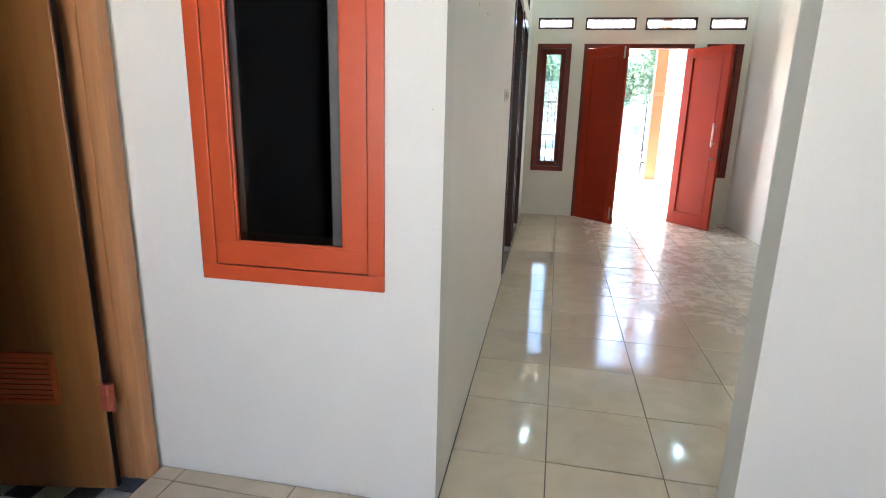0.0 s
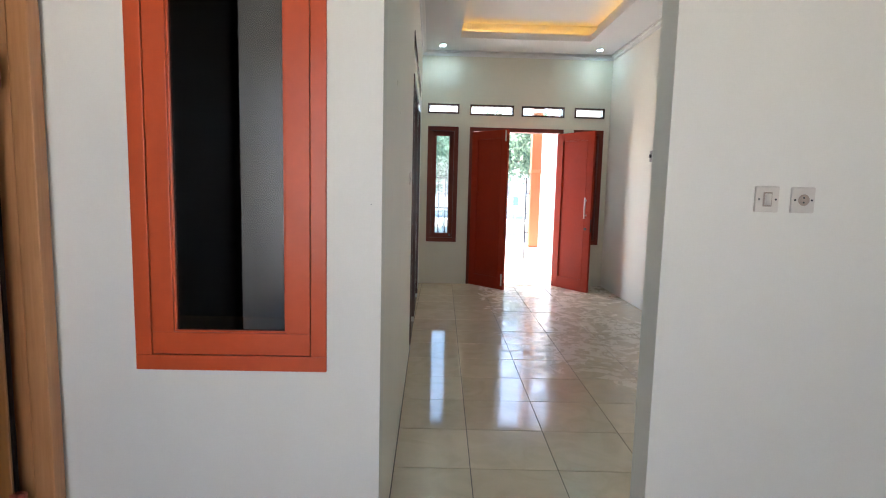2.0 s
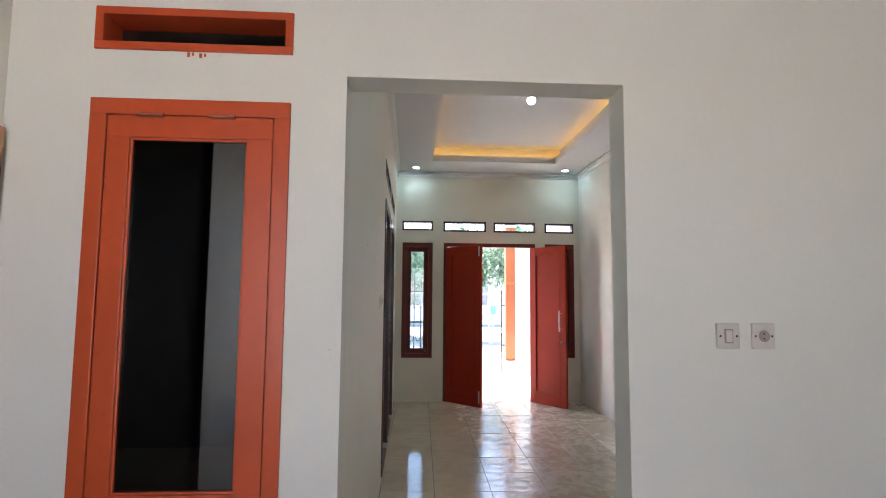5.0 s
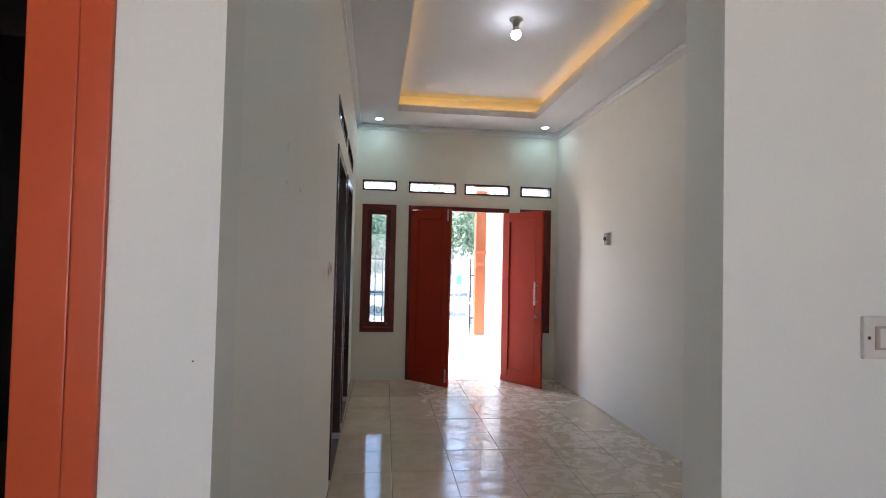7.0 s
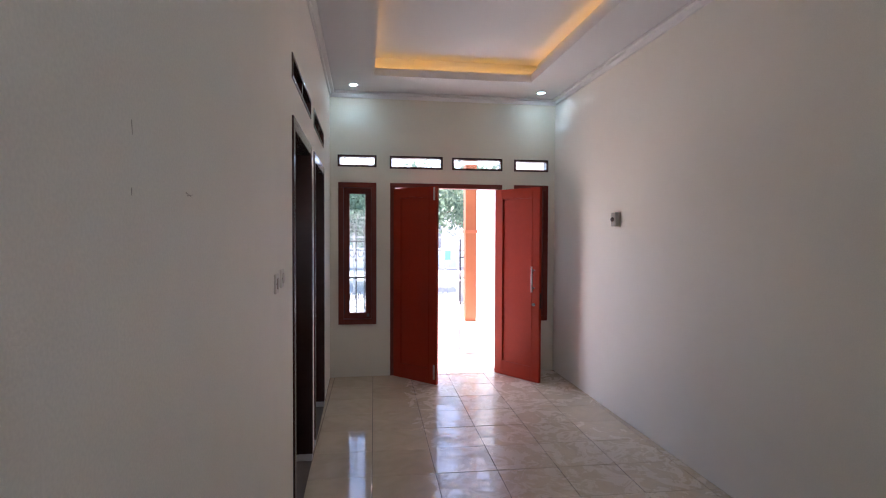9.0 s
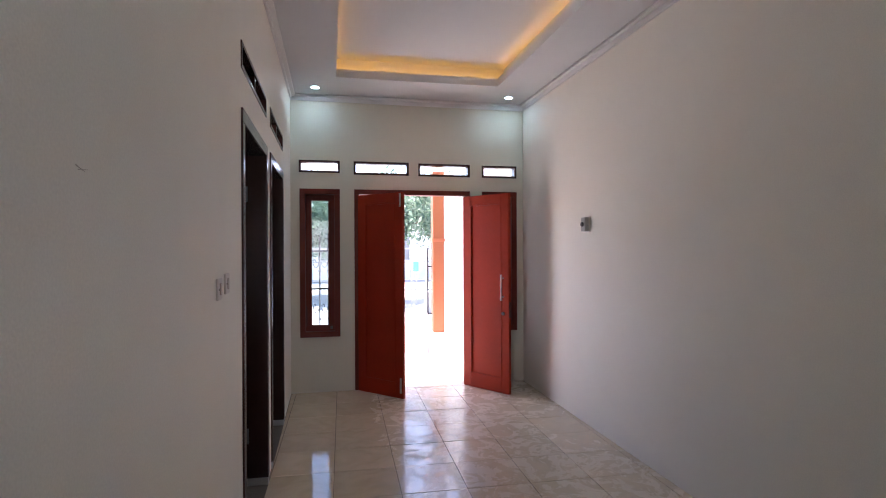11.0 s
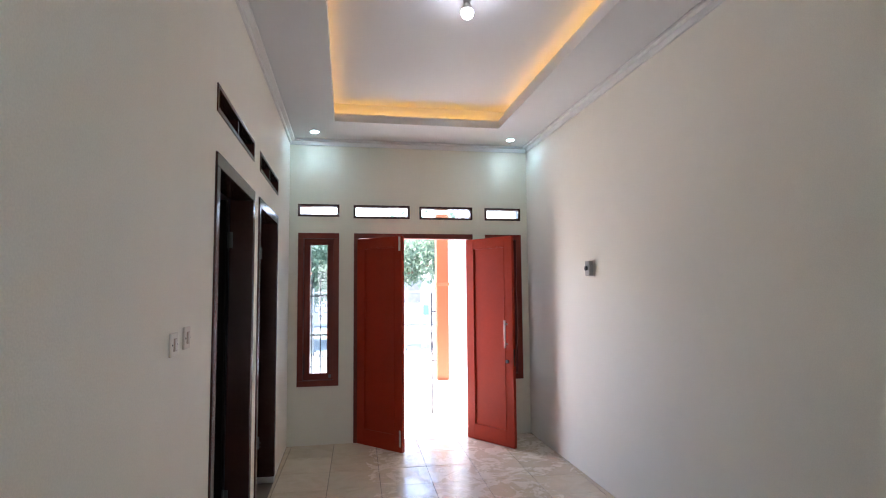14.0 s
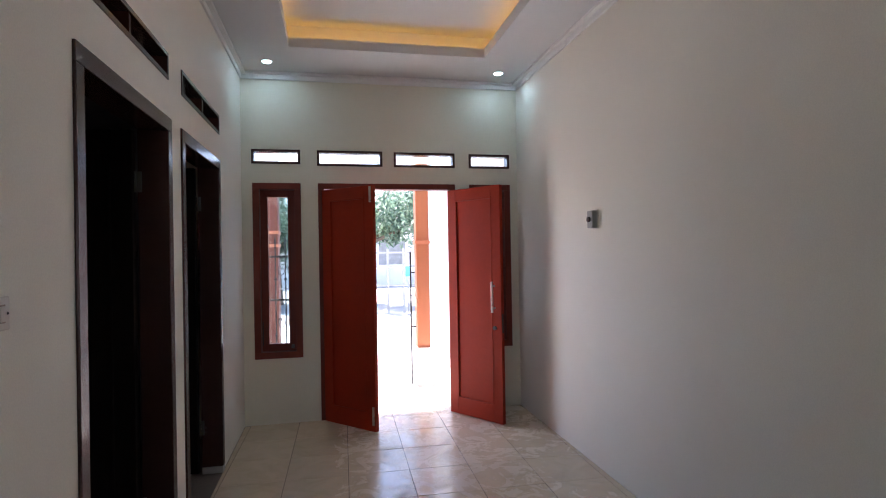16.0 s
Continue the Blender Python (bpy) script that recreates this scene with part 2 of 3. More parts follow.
def box(*spans, bevel=0.0):
    """Boxes from (x0, x1, y0, y1, z0, z1), joined, with rounded edges."""
    bm = bmesh.new()
    for x0, x1, y0, y1, z0, z1 in spans:
        bmesh.ops.create_cube(bm, size=1.0, matrix=Matrix.Translation(((x0 + x1) / 2, (y0 + y1) / 2, (z0 + z1) / 2)) @ Matrix.Diagonal((x1 - x0, y1 - y0, z1 - z0, 1)))
    if bevel:
        bmesh.ops.bevel(bm, geom=list(bm.edges), offset=bevel, segments=2, profile=0.6, affect="EDGES")
    return bm


def rod(bm, a, b, r0, r1=None, seg=12):
    a, b = Vector(a), Vector(b)
    d = b - a
    m = Matrix.Translation((a + b) / 2) @ d.to_track_quat("Z", "Y").to_matrix().to_4x4()
    bmesh.ops.create_cone(bm, cap_ends=True, segments=seg, radius1=r0, radius2=r0 if r1 is None else r1, depth=d.length, matrix=m)
    return bm


def lathe(profile, seg=24):
    """A turned shape round z from (radius, height) pairs."""
    bm = bmesh.new()
    rings = []
    for r, z in profile:
        rings.append([bm.verts.new((r * math.cos(2 * math.pi * k / seg), r * math.sin(2 * math.pi * k / seg), z)) for k in range(seg)])
    for a, b in zip(rings, rings[1:]):
        for k in range(seg):
            bm.faces.new((a[k], a[(k + 1) % seg], b[(k + 1) % seg], b[k]))
    bm.faces.new(list(reversed(rings[0])))
    bm.faces.new(rings[-1])
    bmesh.ops.recalc_face_normals(bm, faces=bm.faces)
    return bm


def pierced(axis, near, far, u0, u1, z0, z1, holes):
    """A wall slab across x or y with openings (u0, u1, z0, z1) that go right through it."""
    us = sorted({u0, u1, *(h[0] for h in holes), *(h[1] for h in holes)})
    zs = sorted({z0, z1, *(h[2] for h in holes), *(h[3] for h in holes)})
    us, zs = [u for u in us if u0 <= u <= u1], [z for z in zs if z0 <= z <= z1]
    solid = {}
    for i in range(len(us) - 1):
        for k in range(len(zs) - 1):
            u, z = (us[i] + us[i + 1]) / 2, (zs[k] + zs[k + 1]) / 2
            solid[i, k] = not any(h[0] < u < h[1] and h[2] < z < h[3] for h in holes)
    bm, made = bmesh.new(), {}

    def vert(i, k, w):
        if (i, k, w) not in made:
            u, z = us[i], zs[k]
            made[i, k, w] = bm.verts.new((w, u, z) if axis == "x" else (u, w, z))
        return made[i, k, w]

    for (i, k), s in solid.items():
        if not s:
            continue
        for w in (near, far):
            bm.faces.new([vert(i, k, w), vert(i + 1, k, w), vert(i + 1, k + 1, w), vert(i, k + 1, w)])
        for di, dk, e in ((-1, 0, ((i, k), (i, k + 1))), (1, 0, ((i + 1, k), (i + 1, k + 1))), (0, -1, ((i, k), (i + 1, k))), (0, 1, ((i, k + 1), (i + 1, k + 1)))):
            if not solid.get((i + di, k + dk), False):
                (a, b), (c, d) = e
                bm.faces.new([vert(a, b, near), vert(c, d, near), vert(c, d, far), vert(a, b, far)])
    bmesh.ops.recalc_face_normals(bm, faces=bm.faces)
    return bm


def structure(name, bm, mat, label, category):
    return tagged(link_mesh(name, bm, mat), label, category, kind="structure")


def ring_xz(x0, x1, z0, z1, t, y0, y1):
    """Four bars of a frame in the x-z plane, mitred by butting the posts between the rails."""
    return [(x0, x1, y0, y1, z1 - t, z1), (x0, x1, y0, y1, z0, z0 + t), (x0, x0 + t, y0, y1, z0 + t, z1 - t), (x1 - t, x1, y0, y1, z0 + t, z1 - t)]


# ---- plan ----
W, L, T = 2.47, 5.555, 0.12        # room width, entrance wall, wall thickness
H, TOP = 3.02, 3.215                # ceiling, tray ceiling
WEST, REAR = -3.2, -3.2
OPEN_W, OPEN_H = 0.850, 2.024
FRONT = 5.705

SIDE_WINDOWS = [(0.089, 0.489, 0.560, 2.070), (2.000, 2.393, 0.560, 2.070)]
DOORWAY = (0.635, 1.865, -0.05, 2.070)
TRANSOMS = [(0.083, 0.490, 2.235, 2.361), (0.631, 1.203, 2.223, 2.360), (1.305, 1.867, 2.221, 2.356), (2.000, 2.393, 2.220, 2.352)]
ROOM_DOORS = [(2.490, 3.480, -0.05, 2.105), (3.660, 4.625, -0.05, 2.105)]
ROOM_VENTS = [(2.490, 3.455, 2.285, 2.410), (3.685, 4.630, 2.280, 2.412)]
RED_WINDOW = (-0.735, -0.163, 0.696, 1.935)
RED_VENT = (-0.737, -0.162, 2.084, 2.214)
BATH_DOOR = (-0.600, -0.020, -0.05, 1.835)
# Unseen rear opening, added and sized to light the partition from the sky.
REAR_OPENING = (-0.92, 0.75, 0.62, 2.22)

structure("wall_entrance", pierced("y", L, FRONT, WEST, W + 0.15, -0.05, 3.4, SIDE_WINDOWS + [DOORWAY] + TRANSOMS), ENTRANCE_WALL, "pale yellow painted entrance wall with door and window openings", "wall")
structure("wall_east", pierced("x", W, W + 0.15, REAR, L, -0.05, 3.4, []), ROOM_WALL, "long plain cream painted plaster wall", "wall")
structure("wall_bedrooms", pierced("x", -T, 0.0, T, L, -0.05, 3.4, ROOM_DOORS + ROOM_VENTS), ROOM_WALL, "cream painted wall with two bedroom doorways", "wall")
structure("wall_partition", pierced("y", 0.0, T, WEST, W, -0.05, 3.4, [RED_WINDOW, RED_VENT, (0.0, OPEN_W, -0.05, OPEN_H)]), WALL, "cream partition wall with open passage and window", "wall")
# The second opening is made up to hold the near-black panel.
structure("wall_bathroom", pierced("x", -1.09, -0.978, REAR, 0.0, -0.05, 3.4, [BATH_DOOR, (-1.60, -0.615, -0.05, 2.45)]), WALL, "cream painted wall beside the bathroom door", "wall")
structure("wall_rear", pierced("y", REAR - 0.15, REAR, WEST, W + 0.15, -0.05, 3.4, [REAR_OPENING]), WALL, "unseen cream rear wall with an opening added to admit daylight", "wall")
structure("wall_west", pierced("x", WEST - 0.15, WEST, REAR, FRONT, -0.05, 3.4, []), UNLIT_WALL, "plain outer wall of the unlit rooms", "wall")
structure("wall_between_bedrooms", pierced("y", 3.52, 3.62, WEST, -T, -0.05, 3.4, []), UNLIT_WALL, "plain wall between two unlit bedrooms", "wall")
structure("wall_bath_divider", pierced("y", -0.826, -0.80, WEST, -1.09, -0.05, 3.4, []), UNLIT_WALL, "plain wall behind the bathroom", "wall")

# main ceiling with a stepped tray and hidden ledge
TX0, TX1, TY0, TY1 = 0.45, 1.985, 1.09, 4.92
LEDGE = 0.085
bm = box((0, TX0, T, L, H, H + 0.055), (TX1, W, T, L, H, H + 0.055), (TX0, TX1, T, TY0, H, H + 0.055), (TX0, TX1, TY1, L, H, H + 0.055),
         (0, TX0 - LEDGE, T, L, H + 0.055, TOP), (TX1 + LEDGE, W, T, L, H + 0.055, TOP), (TX0 - LEDGE, TX1 + LEDGE, T, TY0 - LEDGE, H + 0.055, TOP), (TX0 - LEDGE, TX1 + LEDGE, TY1 + LEDGE, L, H + 0.055, TOP),
         (TX0 - 0.008, TX0, TY0, TY1, H + 0.055, H + 0.076), (TX1, TX1 + 0.008, TY0, TY1, H + 0.055, H + 0.076), (TX0, TX1, TY0 - 0.008, TY0, H + 0.055, H + 0.076), (TX0, TX1, TY1, TY1 + 0.008, H + 0.055, H + 0.076),
         (0, W, T, L, TOP, TOP + 0.08))
structure("ceiling", bm, CEIL, "white gypsum ceiling with a recessed tray", "ceiling")
structure("ceiling_rear", box((-0.978, W, REAR, 0.0, H, H + 0.08)), CEIL, "plain white gypsum ceiling", "ceiling")
structure("ceiling_bedrooms", box((WEST, -T, T, L, H, H + 0.08)), CEIL, "plain ceiling of the unlit bedrooms", "ceiling")
structure("ceiling_bathroom", box((WEST, -1.09, REAR, 0.0, 2.6, 2.68)), CEIL, "plain low bathroom ceiling", "ceiling")
structure("roof", box((WEST - 0.3, W + 0.4, REAR - 0.3, FRONT, 3.41, 3.5)), CONCRETE, "plain roof slab over the house", "roof")

# cornice in two steps
for nm, lo, up in (("cornice_entrance", (0, W, L - 0.018, L - 0.001, H - 0.062, H - 0.022), (0, W, L - 0.05, L - 0.001, H - 0.022, H - 0.001)),
                   ("cornice_east", (W - 0.018, W - 0.001, T, L - 0.05, H - 0.062, H - 0.022), (W - 0.05, W - 0.001, T, L - 0.05, H - 0.022, H - 0.001)),
                   ("cornice_west", (0.001, 0.018, T, L - 0.05, H - 0.062, H - 0.022), (0.001, 0.05, T, L - 0.05, H - 0.022, H - 0.001)),
                   ("cornice_partition", (0.05, W - 0.05, T + 0.001, T + 0.018, H - 0.062, H - 0.022), (0.05, W - 0.05, T + 0.001, T + 0.05, H - 0.022, H - 0.001))):
    structure(nm, box(lo, up, bevel=0.004), TRIM_WHITE, "white stepped gypsum cornice", "cornice")

# floors: beds of mortar below the tiles
structure("floor", box((-0.96, W, REAR, L, -0.14, -0.0035), (0.6, 1.9, L, FRONT, -0.14, -0.0035)), GROUT, "beige glazed tile floor with dark joints", "floor")
structure("floor_bedrooms", box((WEST, 0.0, T, L, -0.14, -0.008)), TILE, "plain tile floor of the unlit bedrooms", "floor")
structure("floor_bathroom", box((WEST, -0.96, REAR, 0.0, -0.16, -0.046)), GROUT, "grey and white chequered bathroom floor", "floor")
structure("ground", box((-60, 60, FRONT, 90, -0.5, -0.16), (-60, 60, -40, REAR - 0.15, -0.5, -0.16), (-60, WEST - 0.15, REAR - 0.15, FRONT, -0.5, -0.16), (W + 0.15, 60, REAR - 0.15, FRONT, -0.5, -0.16)), CONCRETE, "pale sunlit concrete street and yard", "ground")
structure("porch_floor", box((-0.6, W + 0.3, FRONT, 7.4, -0.16, -0.014)), PORCH_TILE, "pale glossy tiled porch floor", "floor")


# ---- entrance wall: windows, transoms, door ----
def side_window(x0, x1, z0, z1, name):
    w = thing(name, Matrix.Identity(4), "tall narrow window in a dark red wooden frame", "window", "windows beside the entrance", "structure")
    y0, y1 = L - 0.012, L + 0.10
    part("window_frame", box(*ring_xz(x0, x1, z0, z1, 0.055, y0, y1), bevel=0.003), SHADED_RED, w)
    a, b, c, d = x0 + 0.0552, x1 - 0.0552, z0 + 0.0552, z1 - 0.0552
    part("sash", box(*ring_xz(a, b, c, d, 0.061, L + 0.060, L + 0.097), bevel=0.002), SHADED_RED, w, "narrow opening sash")
    pane = part("pane", box((a + 0.05, b - 0.05, L + 0.072, L + 0.077, c + 0.05, d - 0.05)), SIDE_GLASS, w, "blue-tinted glass")
    pane.visible_shadow = False
    part("stay_arm", box((a + 0.006, a + 0.014, L + 0.040, L + 0.048, c + 0.05, c + 0.26), bevel=0.002), IRON, w)
    part("latch", box((b - 0.045, b - 0.018, L + 0.038, L + 0.054, c + 0.02, c + 0.05), bevel=0.003), DULL_STEEL, w)
    return w


for k, (x0, x1, z0, z1) in enumerate(SIDE_WINDOWS):
    side_window(x0, x1, z0, z1, "window_%d" % (k + 1))


def transom(x0, x1, z0, z1, name, frame_mat, y0, y1):
    w = thing(name, Matrix.Identity(4), "small horizontal transom light with dark frame", "transom window", "transoms over the entrance", "structure")
    part("window_frame", box(*ring_xz(x0, x1, z0, z1, 0.022, y0, y1), bevel=0.002), frame_mat, w)
    p = part("pane", box((x0 + 0.02, x1 - 0.02, L + 0.06, L + 0.065, z0 + 0.02, z1 - 0.02)), DAY_GLASS, w)
    p.visible_shadow = False
    return w


for k, (x0, x1, z0, z1) in enumerate(TRANSOMS):
    transom(x0, x1, z0, z1, "window_%d" % (k + 3), BROWN, L - 0.006, L + 0.09)

x0, x1, z0, z1 = DOORWAY
frame_ob = thing("door_frame", Matrix.Identity(4), "dark red wooden frame of the double entrance door", "door frame", "", "structure")
part("head", box((x0, x1, L - 0.012, L + 0.11, z1 - 0.05, z1), bevel=0.003), SHADED_RED, frame_ob)
part("jamb", box((x0, x0 + 0.05, L - 0.012, L + 0.11, 0.0, z1 - 0.05), bevel=0.003), SHADED_RED, frame_ob)
part("jamb", box((x1 - 0.05, x1, L - 0.012, L + 0.11, 0.0, z1 - 0.05), bevel=0.003), SHADED_RED, frame_ob)


def leaf_parts(w, h, th, leaf, mat, stile=0.095, rail_b=0.14, rail_t=0.095):
    """Stile-and-rail leaf from the hinge along +x, with a fielded panel."""
    y0, y1 = -th / 2, th / 2
    part("stile", box((0, stile, y0, y1, 0, h), bevel=0.003), mat, leaf)
    part("stile", box((w - stile, w, y0, y1, 0, h), bevel=0.003), mat, leaf)
    part("rail", box((stile, w - stile, y0, y1, 0, rail_b), bevel=0.003), mat, leaf)
    part("rail", box((stile, w - stile, y0, y1, h - rail_t, h), bevel=0.003), mat, leaf)
    part("panel", box((stile, w - stile, -0.007, 0.007, rail_b, h - rail_t)), mat, leaf, "recessed flat panel")
    for s in (-1, 1):
        ya, yb = sorted((s * 0.007, s * (th / 2 + 0.003)))
        part("moulding", box(*ring_xz(stile - 0.002, w - stile + 0.002, rail_b - 0.002, h - rail_t + 0.002, 0.014, ya, yb), bevel=0.004), mat, leaf, "raised panel moulding")


def hinge(parent, x, z, r=0.007, h=0.09, mat=STEEL):
    bm = bmesh.new()
    rod(bm, (x, 0.024, z), (x, 0.024, z + h), r)
    bmesh.ops.create_cube(bm, size=1.0, matrix=Matrix.Translation((x + 0.012, 0.021, z + h / 2)) @ Matrix.Diagonal((0.03, 0.003, h, 1)))
    part("hinge", bm, mat, parent)


left_leaf = thing("door_1", pose(0.682, 5.530, 0.005, 0, 0, -46.5), "half-open dark red panelled entrance door leaf", "door", "entrance door leaves", "structure")
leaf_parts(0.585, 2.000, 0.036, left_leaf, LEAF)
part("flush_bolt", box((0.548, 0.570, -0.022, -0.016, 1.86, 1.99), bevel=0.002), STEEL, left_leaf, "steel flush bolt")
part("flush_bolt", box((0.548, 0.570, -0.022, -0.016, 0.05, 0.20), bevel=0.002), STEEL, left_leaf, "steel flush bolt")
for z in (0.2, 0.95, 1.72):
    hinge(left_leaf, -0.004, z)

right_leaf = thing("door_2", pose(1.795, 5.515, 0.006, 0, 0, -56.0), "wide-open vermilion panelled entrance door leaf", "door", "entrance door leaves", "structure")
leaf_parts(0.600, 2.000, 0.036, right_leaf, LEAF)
part("pull_handle", box((0.525, 0.543, -0.062, -0.050, 0.93, 1.19), (0.529, 0.539, -0.052, -0.016, 0.96, 0.975), (0.529, 0.539, -0.052, -0.016, 1.145, 1.16), bevel=0.003), STEEL, right_leaf, "long steel pull handle")
bm = bmesh.new()
rod(bm, (0.535, -0.018, 0.80), (0.535, -0.034, 0.80), 0.016)
part("lock_cylinder", bm, DULL_STEEL, right_leaf, "round steel lock cylinder")
part("lock_plate", box((0.598, 0.6015, -0.010, 0.010, 0.76, 0.92)), DARK_HOLE, right_leaf)
for z in (0.2, 0.95, 1.72):
    hinge(right_leaf, -0.004, z)


# ---- bedroom doorways ----
def room_doorway(u0, u1, z1, k):
    fr = thing("door_frame", Matrix.Identity(4), "glossy dark brown wooden bedroom door frame", "door frame", "bedroom door frames", "structure")
    part("head", box((-T - 0.005, 0.010, u0, u1, z1 - 0.065, z1), bevel=0.004), BROWN, fr)
    part("jamb", box((-T - 0.005, 0.010, u0, u0 + 0.06, 0.045, z1 - 0.065), bevel=0.004), BROWN, fr)
    part("jamb", box((-T - 0.005, 0.010, u1 - 0.06, u1, 0.045, z1 - 0.065), bevel=0.004), BROWN, fr)
    part("foot_block", box((-T - 0.003, 0.008, u0, u0 + 0.062, 0.0, 0.045), bevel=0.002), CONCRETE, fr, "pale mortar foot")
    part("foot_block", box((-T - 0.003, 0.008, u1 - 0.062, u1, 0.0, 0.045), bevel=0.002), CONCRETE, fr, "pale mortar foot")
    leaf = thing("door_%d" % k, pose(-T - 0.02, u1 - 0.062, 0.012, 0, 0, 172), "dark brown bedroom door opened inwards", "door", "bedroom doors", "structure")
    leaf_parts(u1 - u0 - 0.125, z1 - 0.08, 0.036, leaf, UNLIT_BLACK)
    for z in (0.25, 1.74):
        bm = box((-0.036, -0.016, -0.001, 0.0025, z, z + 0.095), bevel=0.001)
        rod(bm, (-0.010, 0.006, z), (-0.010, 0.006, z + 0.095), 0.006, seg=10)
        part("hinge", bm, DULL_STEEL, leaf, "dull steel hinge")


for k, (u0, u1, z0, z1) in enumerate(ROOM_DOORS):
    room_doorway(u0, u1, z1, 3 + k)

for u0, u1, z0, z1 in ROOM_VENTS:
    v = thing("vent_frame", Matrix.Identity(4), "open dark brown vent frame with centre post", "vent", "vents over the bedroom doors", "structure")
    t = 0.02
    part("frame", box((-0.10, 0.006, u0, u1, z1 - t, z1), (-0.10, 0.006, u0, u1, z0, z0 + t), (-0.10, 0.006, u0, u0 + t, z0 + t, z1 - t), (-0.10, 0.006, u1 - t, u1, z0 + t, z1 - t), bevel=0.002), BROWN, v)
    mid = (u0 + u1) / 2
    part("centre_post", box((-0.095, 0.000, mid - 0.012, mid + 0.012, z0 + t, z1 - t), bevel=0.002), BROWN, v)

# ---- red window and vent in the partition ----
x0, x1, z0, z1 = RED_WINDOW
w = thing("window_7", Matrix.Identity(4), "tall vermilion casement window with dark glass", "window", "", "structure")
part("window_frame", box(*ring_xz(x0, x1, z0, z1, 0.047, -0.010, 0.10), bevel=0.0025), RED, w)
a, b, c, d = x0 + 0.0495, x1 - 0.0495, z0 + 0.0495, z1 - 0.0495
part("sash", box((a, b, -0.006, 0.032, d - 0.065, d), (a, b, -0.006, 0.032, c, c + 0.067), (a, a + 0.064, -0.006, 0.032, c + 0.067, d - 0.065), (b - 0.073, b, -0.006, 0.032, c + 0.067, d - 0.065), bevel=0.0025), RED, w, "vermilion wooden sash")
part("glazing_bead", box(*ring_xz(a + 0.062, b - 0.071, c + 0.065, d - 0.063, 0.008, 0.002, 0.012), bevel=0.002), RED, w)
pane = part("pane", box((a + 0.062, b - 0.071, 0.013, 0.018, c + 0.064, d - 0.062)), GLASS, w, "dark reflecting glass")
pane.visible_shadow = False
for hx in (-0.600, -0.395):
    bm = bmesh.new()
    rod(bm, (hx, -0.014, d + 0.001), (hx + 0.075, -0.014, d + 0.001), 0.006)
    bmesh.ops.create_cube(bm, size=1.0, matrix=Matrix.Translation((hx + 0.0375, -0.008, d - 0.002)) @ Matrix.Diagonal((0.073, 0.004, 0.012, 1)))
    part("hinge", bm, HINGE_RED, w, "paint-smeared hinge")
x0, x1, z0, z1 = RED_VENT
v = thing("vent_frame", Matrix.Identity(4), "open vermilion vent frame above the window", "vent", "", "structure")
part("frame", box(*ring_xz(x0, x1, z0, z1, 0.024, -0.008, 0.10), bevel=0.0025), RED, v)

# ---- bathroom doorway ----
u0, u1, z0, z1 = BATH_DOOR
fr = thing("door_frame", Matrix.Identity(4), "light wood-grain bathroom door frame", "door frame", "", "structure")
part("jamb", box((-1.09, -0.957, -0.070, -0.020, -0.01, z1 - 0.06), (-1.09, -1.010, -0.076, -0.070, -0.01, z1 - 0.06), bevel=0.004), PVC, fr)
part("jamb", box((-1.09, -0.955, u0, u0 + 0.035, -0.01, z1 - 0.06), (-1.09, -1.010, u0 + 0.035, u0 + 0.045, -0.01, z1 - 0.06), bevel=0.004), PVC, fr)
part("head", box((-1.09, -0.955, u0, -0.020, z1 - 0.06, z1), bevel=0.004), PVC, fr)
leaf = thing("door_5", pose(-1.026, -0.124, 0.0, 0, 0, 190), "open brown bathroom door with an orange vent", "door", "", "structure")
part("leaf", box((0.0, 0.56, -0.018, 0.018, 0.0, 1.76), bevel=0.004), PVC_DARK, leaf)
# Dark strip painted where the gap between leaf and jamb is in shade.
part("gap_strip", box((-0.004, 0.012, -0.010, 0.010, 0.0, 1.76), bevel=0.002), UNLIT_BLACK, leaf, "dark strip painted for the shaded gap")
for z in (0.28, 1.5):
    bm = bmesh.new()
    rod(bm, (-0.014, 0.012, z), (-0.014, 0.012, z + 0.09), 0.010)
    bmesh.ops.create_cube(bm, size=1.0, matrix=Matrix.Translation((-0.012, 0.014, z + 0.045)) @ Matrix.Diagonal((0.040, 0.012, 0.09, 1)))
    part("hinge", bm, HINGE_RED, leaf, "rusty red hinge")
vent = part("vent_grille", box(*ring_xz(0.13, 0.51, 0.30, 0.47, 0.016, 0.018, 0.027), bevel=0.002), VENT, leaf, "orange louvred vent")
for k in range(8):
    part("slat", box((0.146, 0.494, 0.018, 0.025, 0.318 + k * 0.0175, 0.330 + k * 0.0175), bevel=0.002), VENT, vent)


# Unseen near-black panel, added so the red window's glass reflects dark.
dark_panel = thing("door_6", Matrix.Identity(4), "unseen near-black panel added to darken the reflection in the window", "door", "", "structure")
part("leaf", box((-1.05, -1.015, -1.585, -0.630, 0.005, 2.43), bevel=0.004), UNLIT_BLACK, dark_panel)
part("frame", box((-1.085, -0.980, -1.60, -0.615, 2.43, 2.45), (-1.085, -0.980, -1.60, -1.586, 0.0, 2.43), (-1.085, -0.980, -0.629, -0.615, 0.0, 2.43)), UNLIT_BLACK, dark_panel)

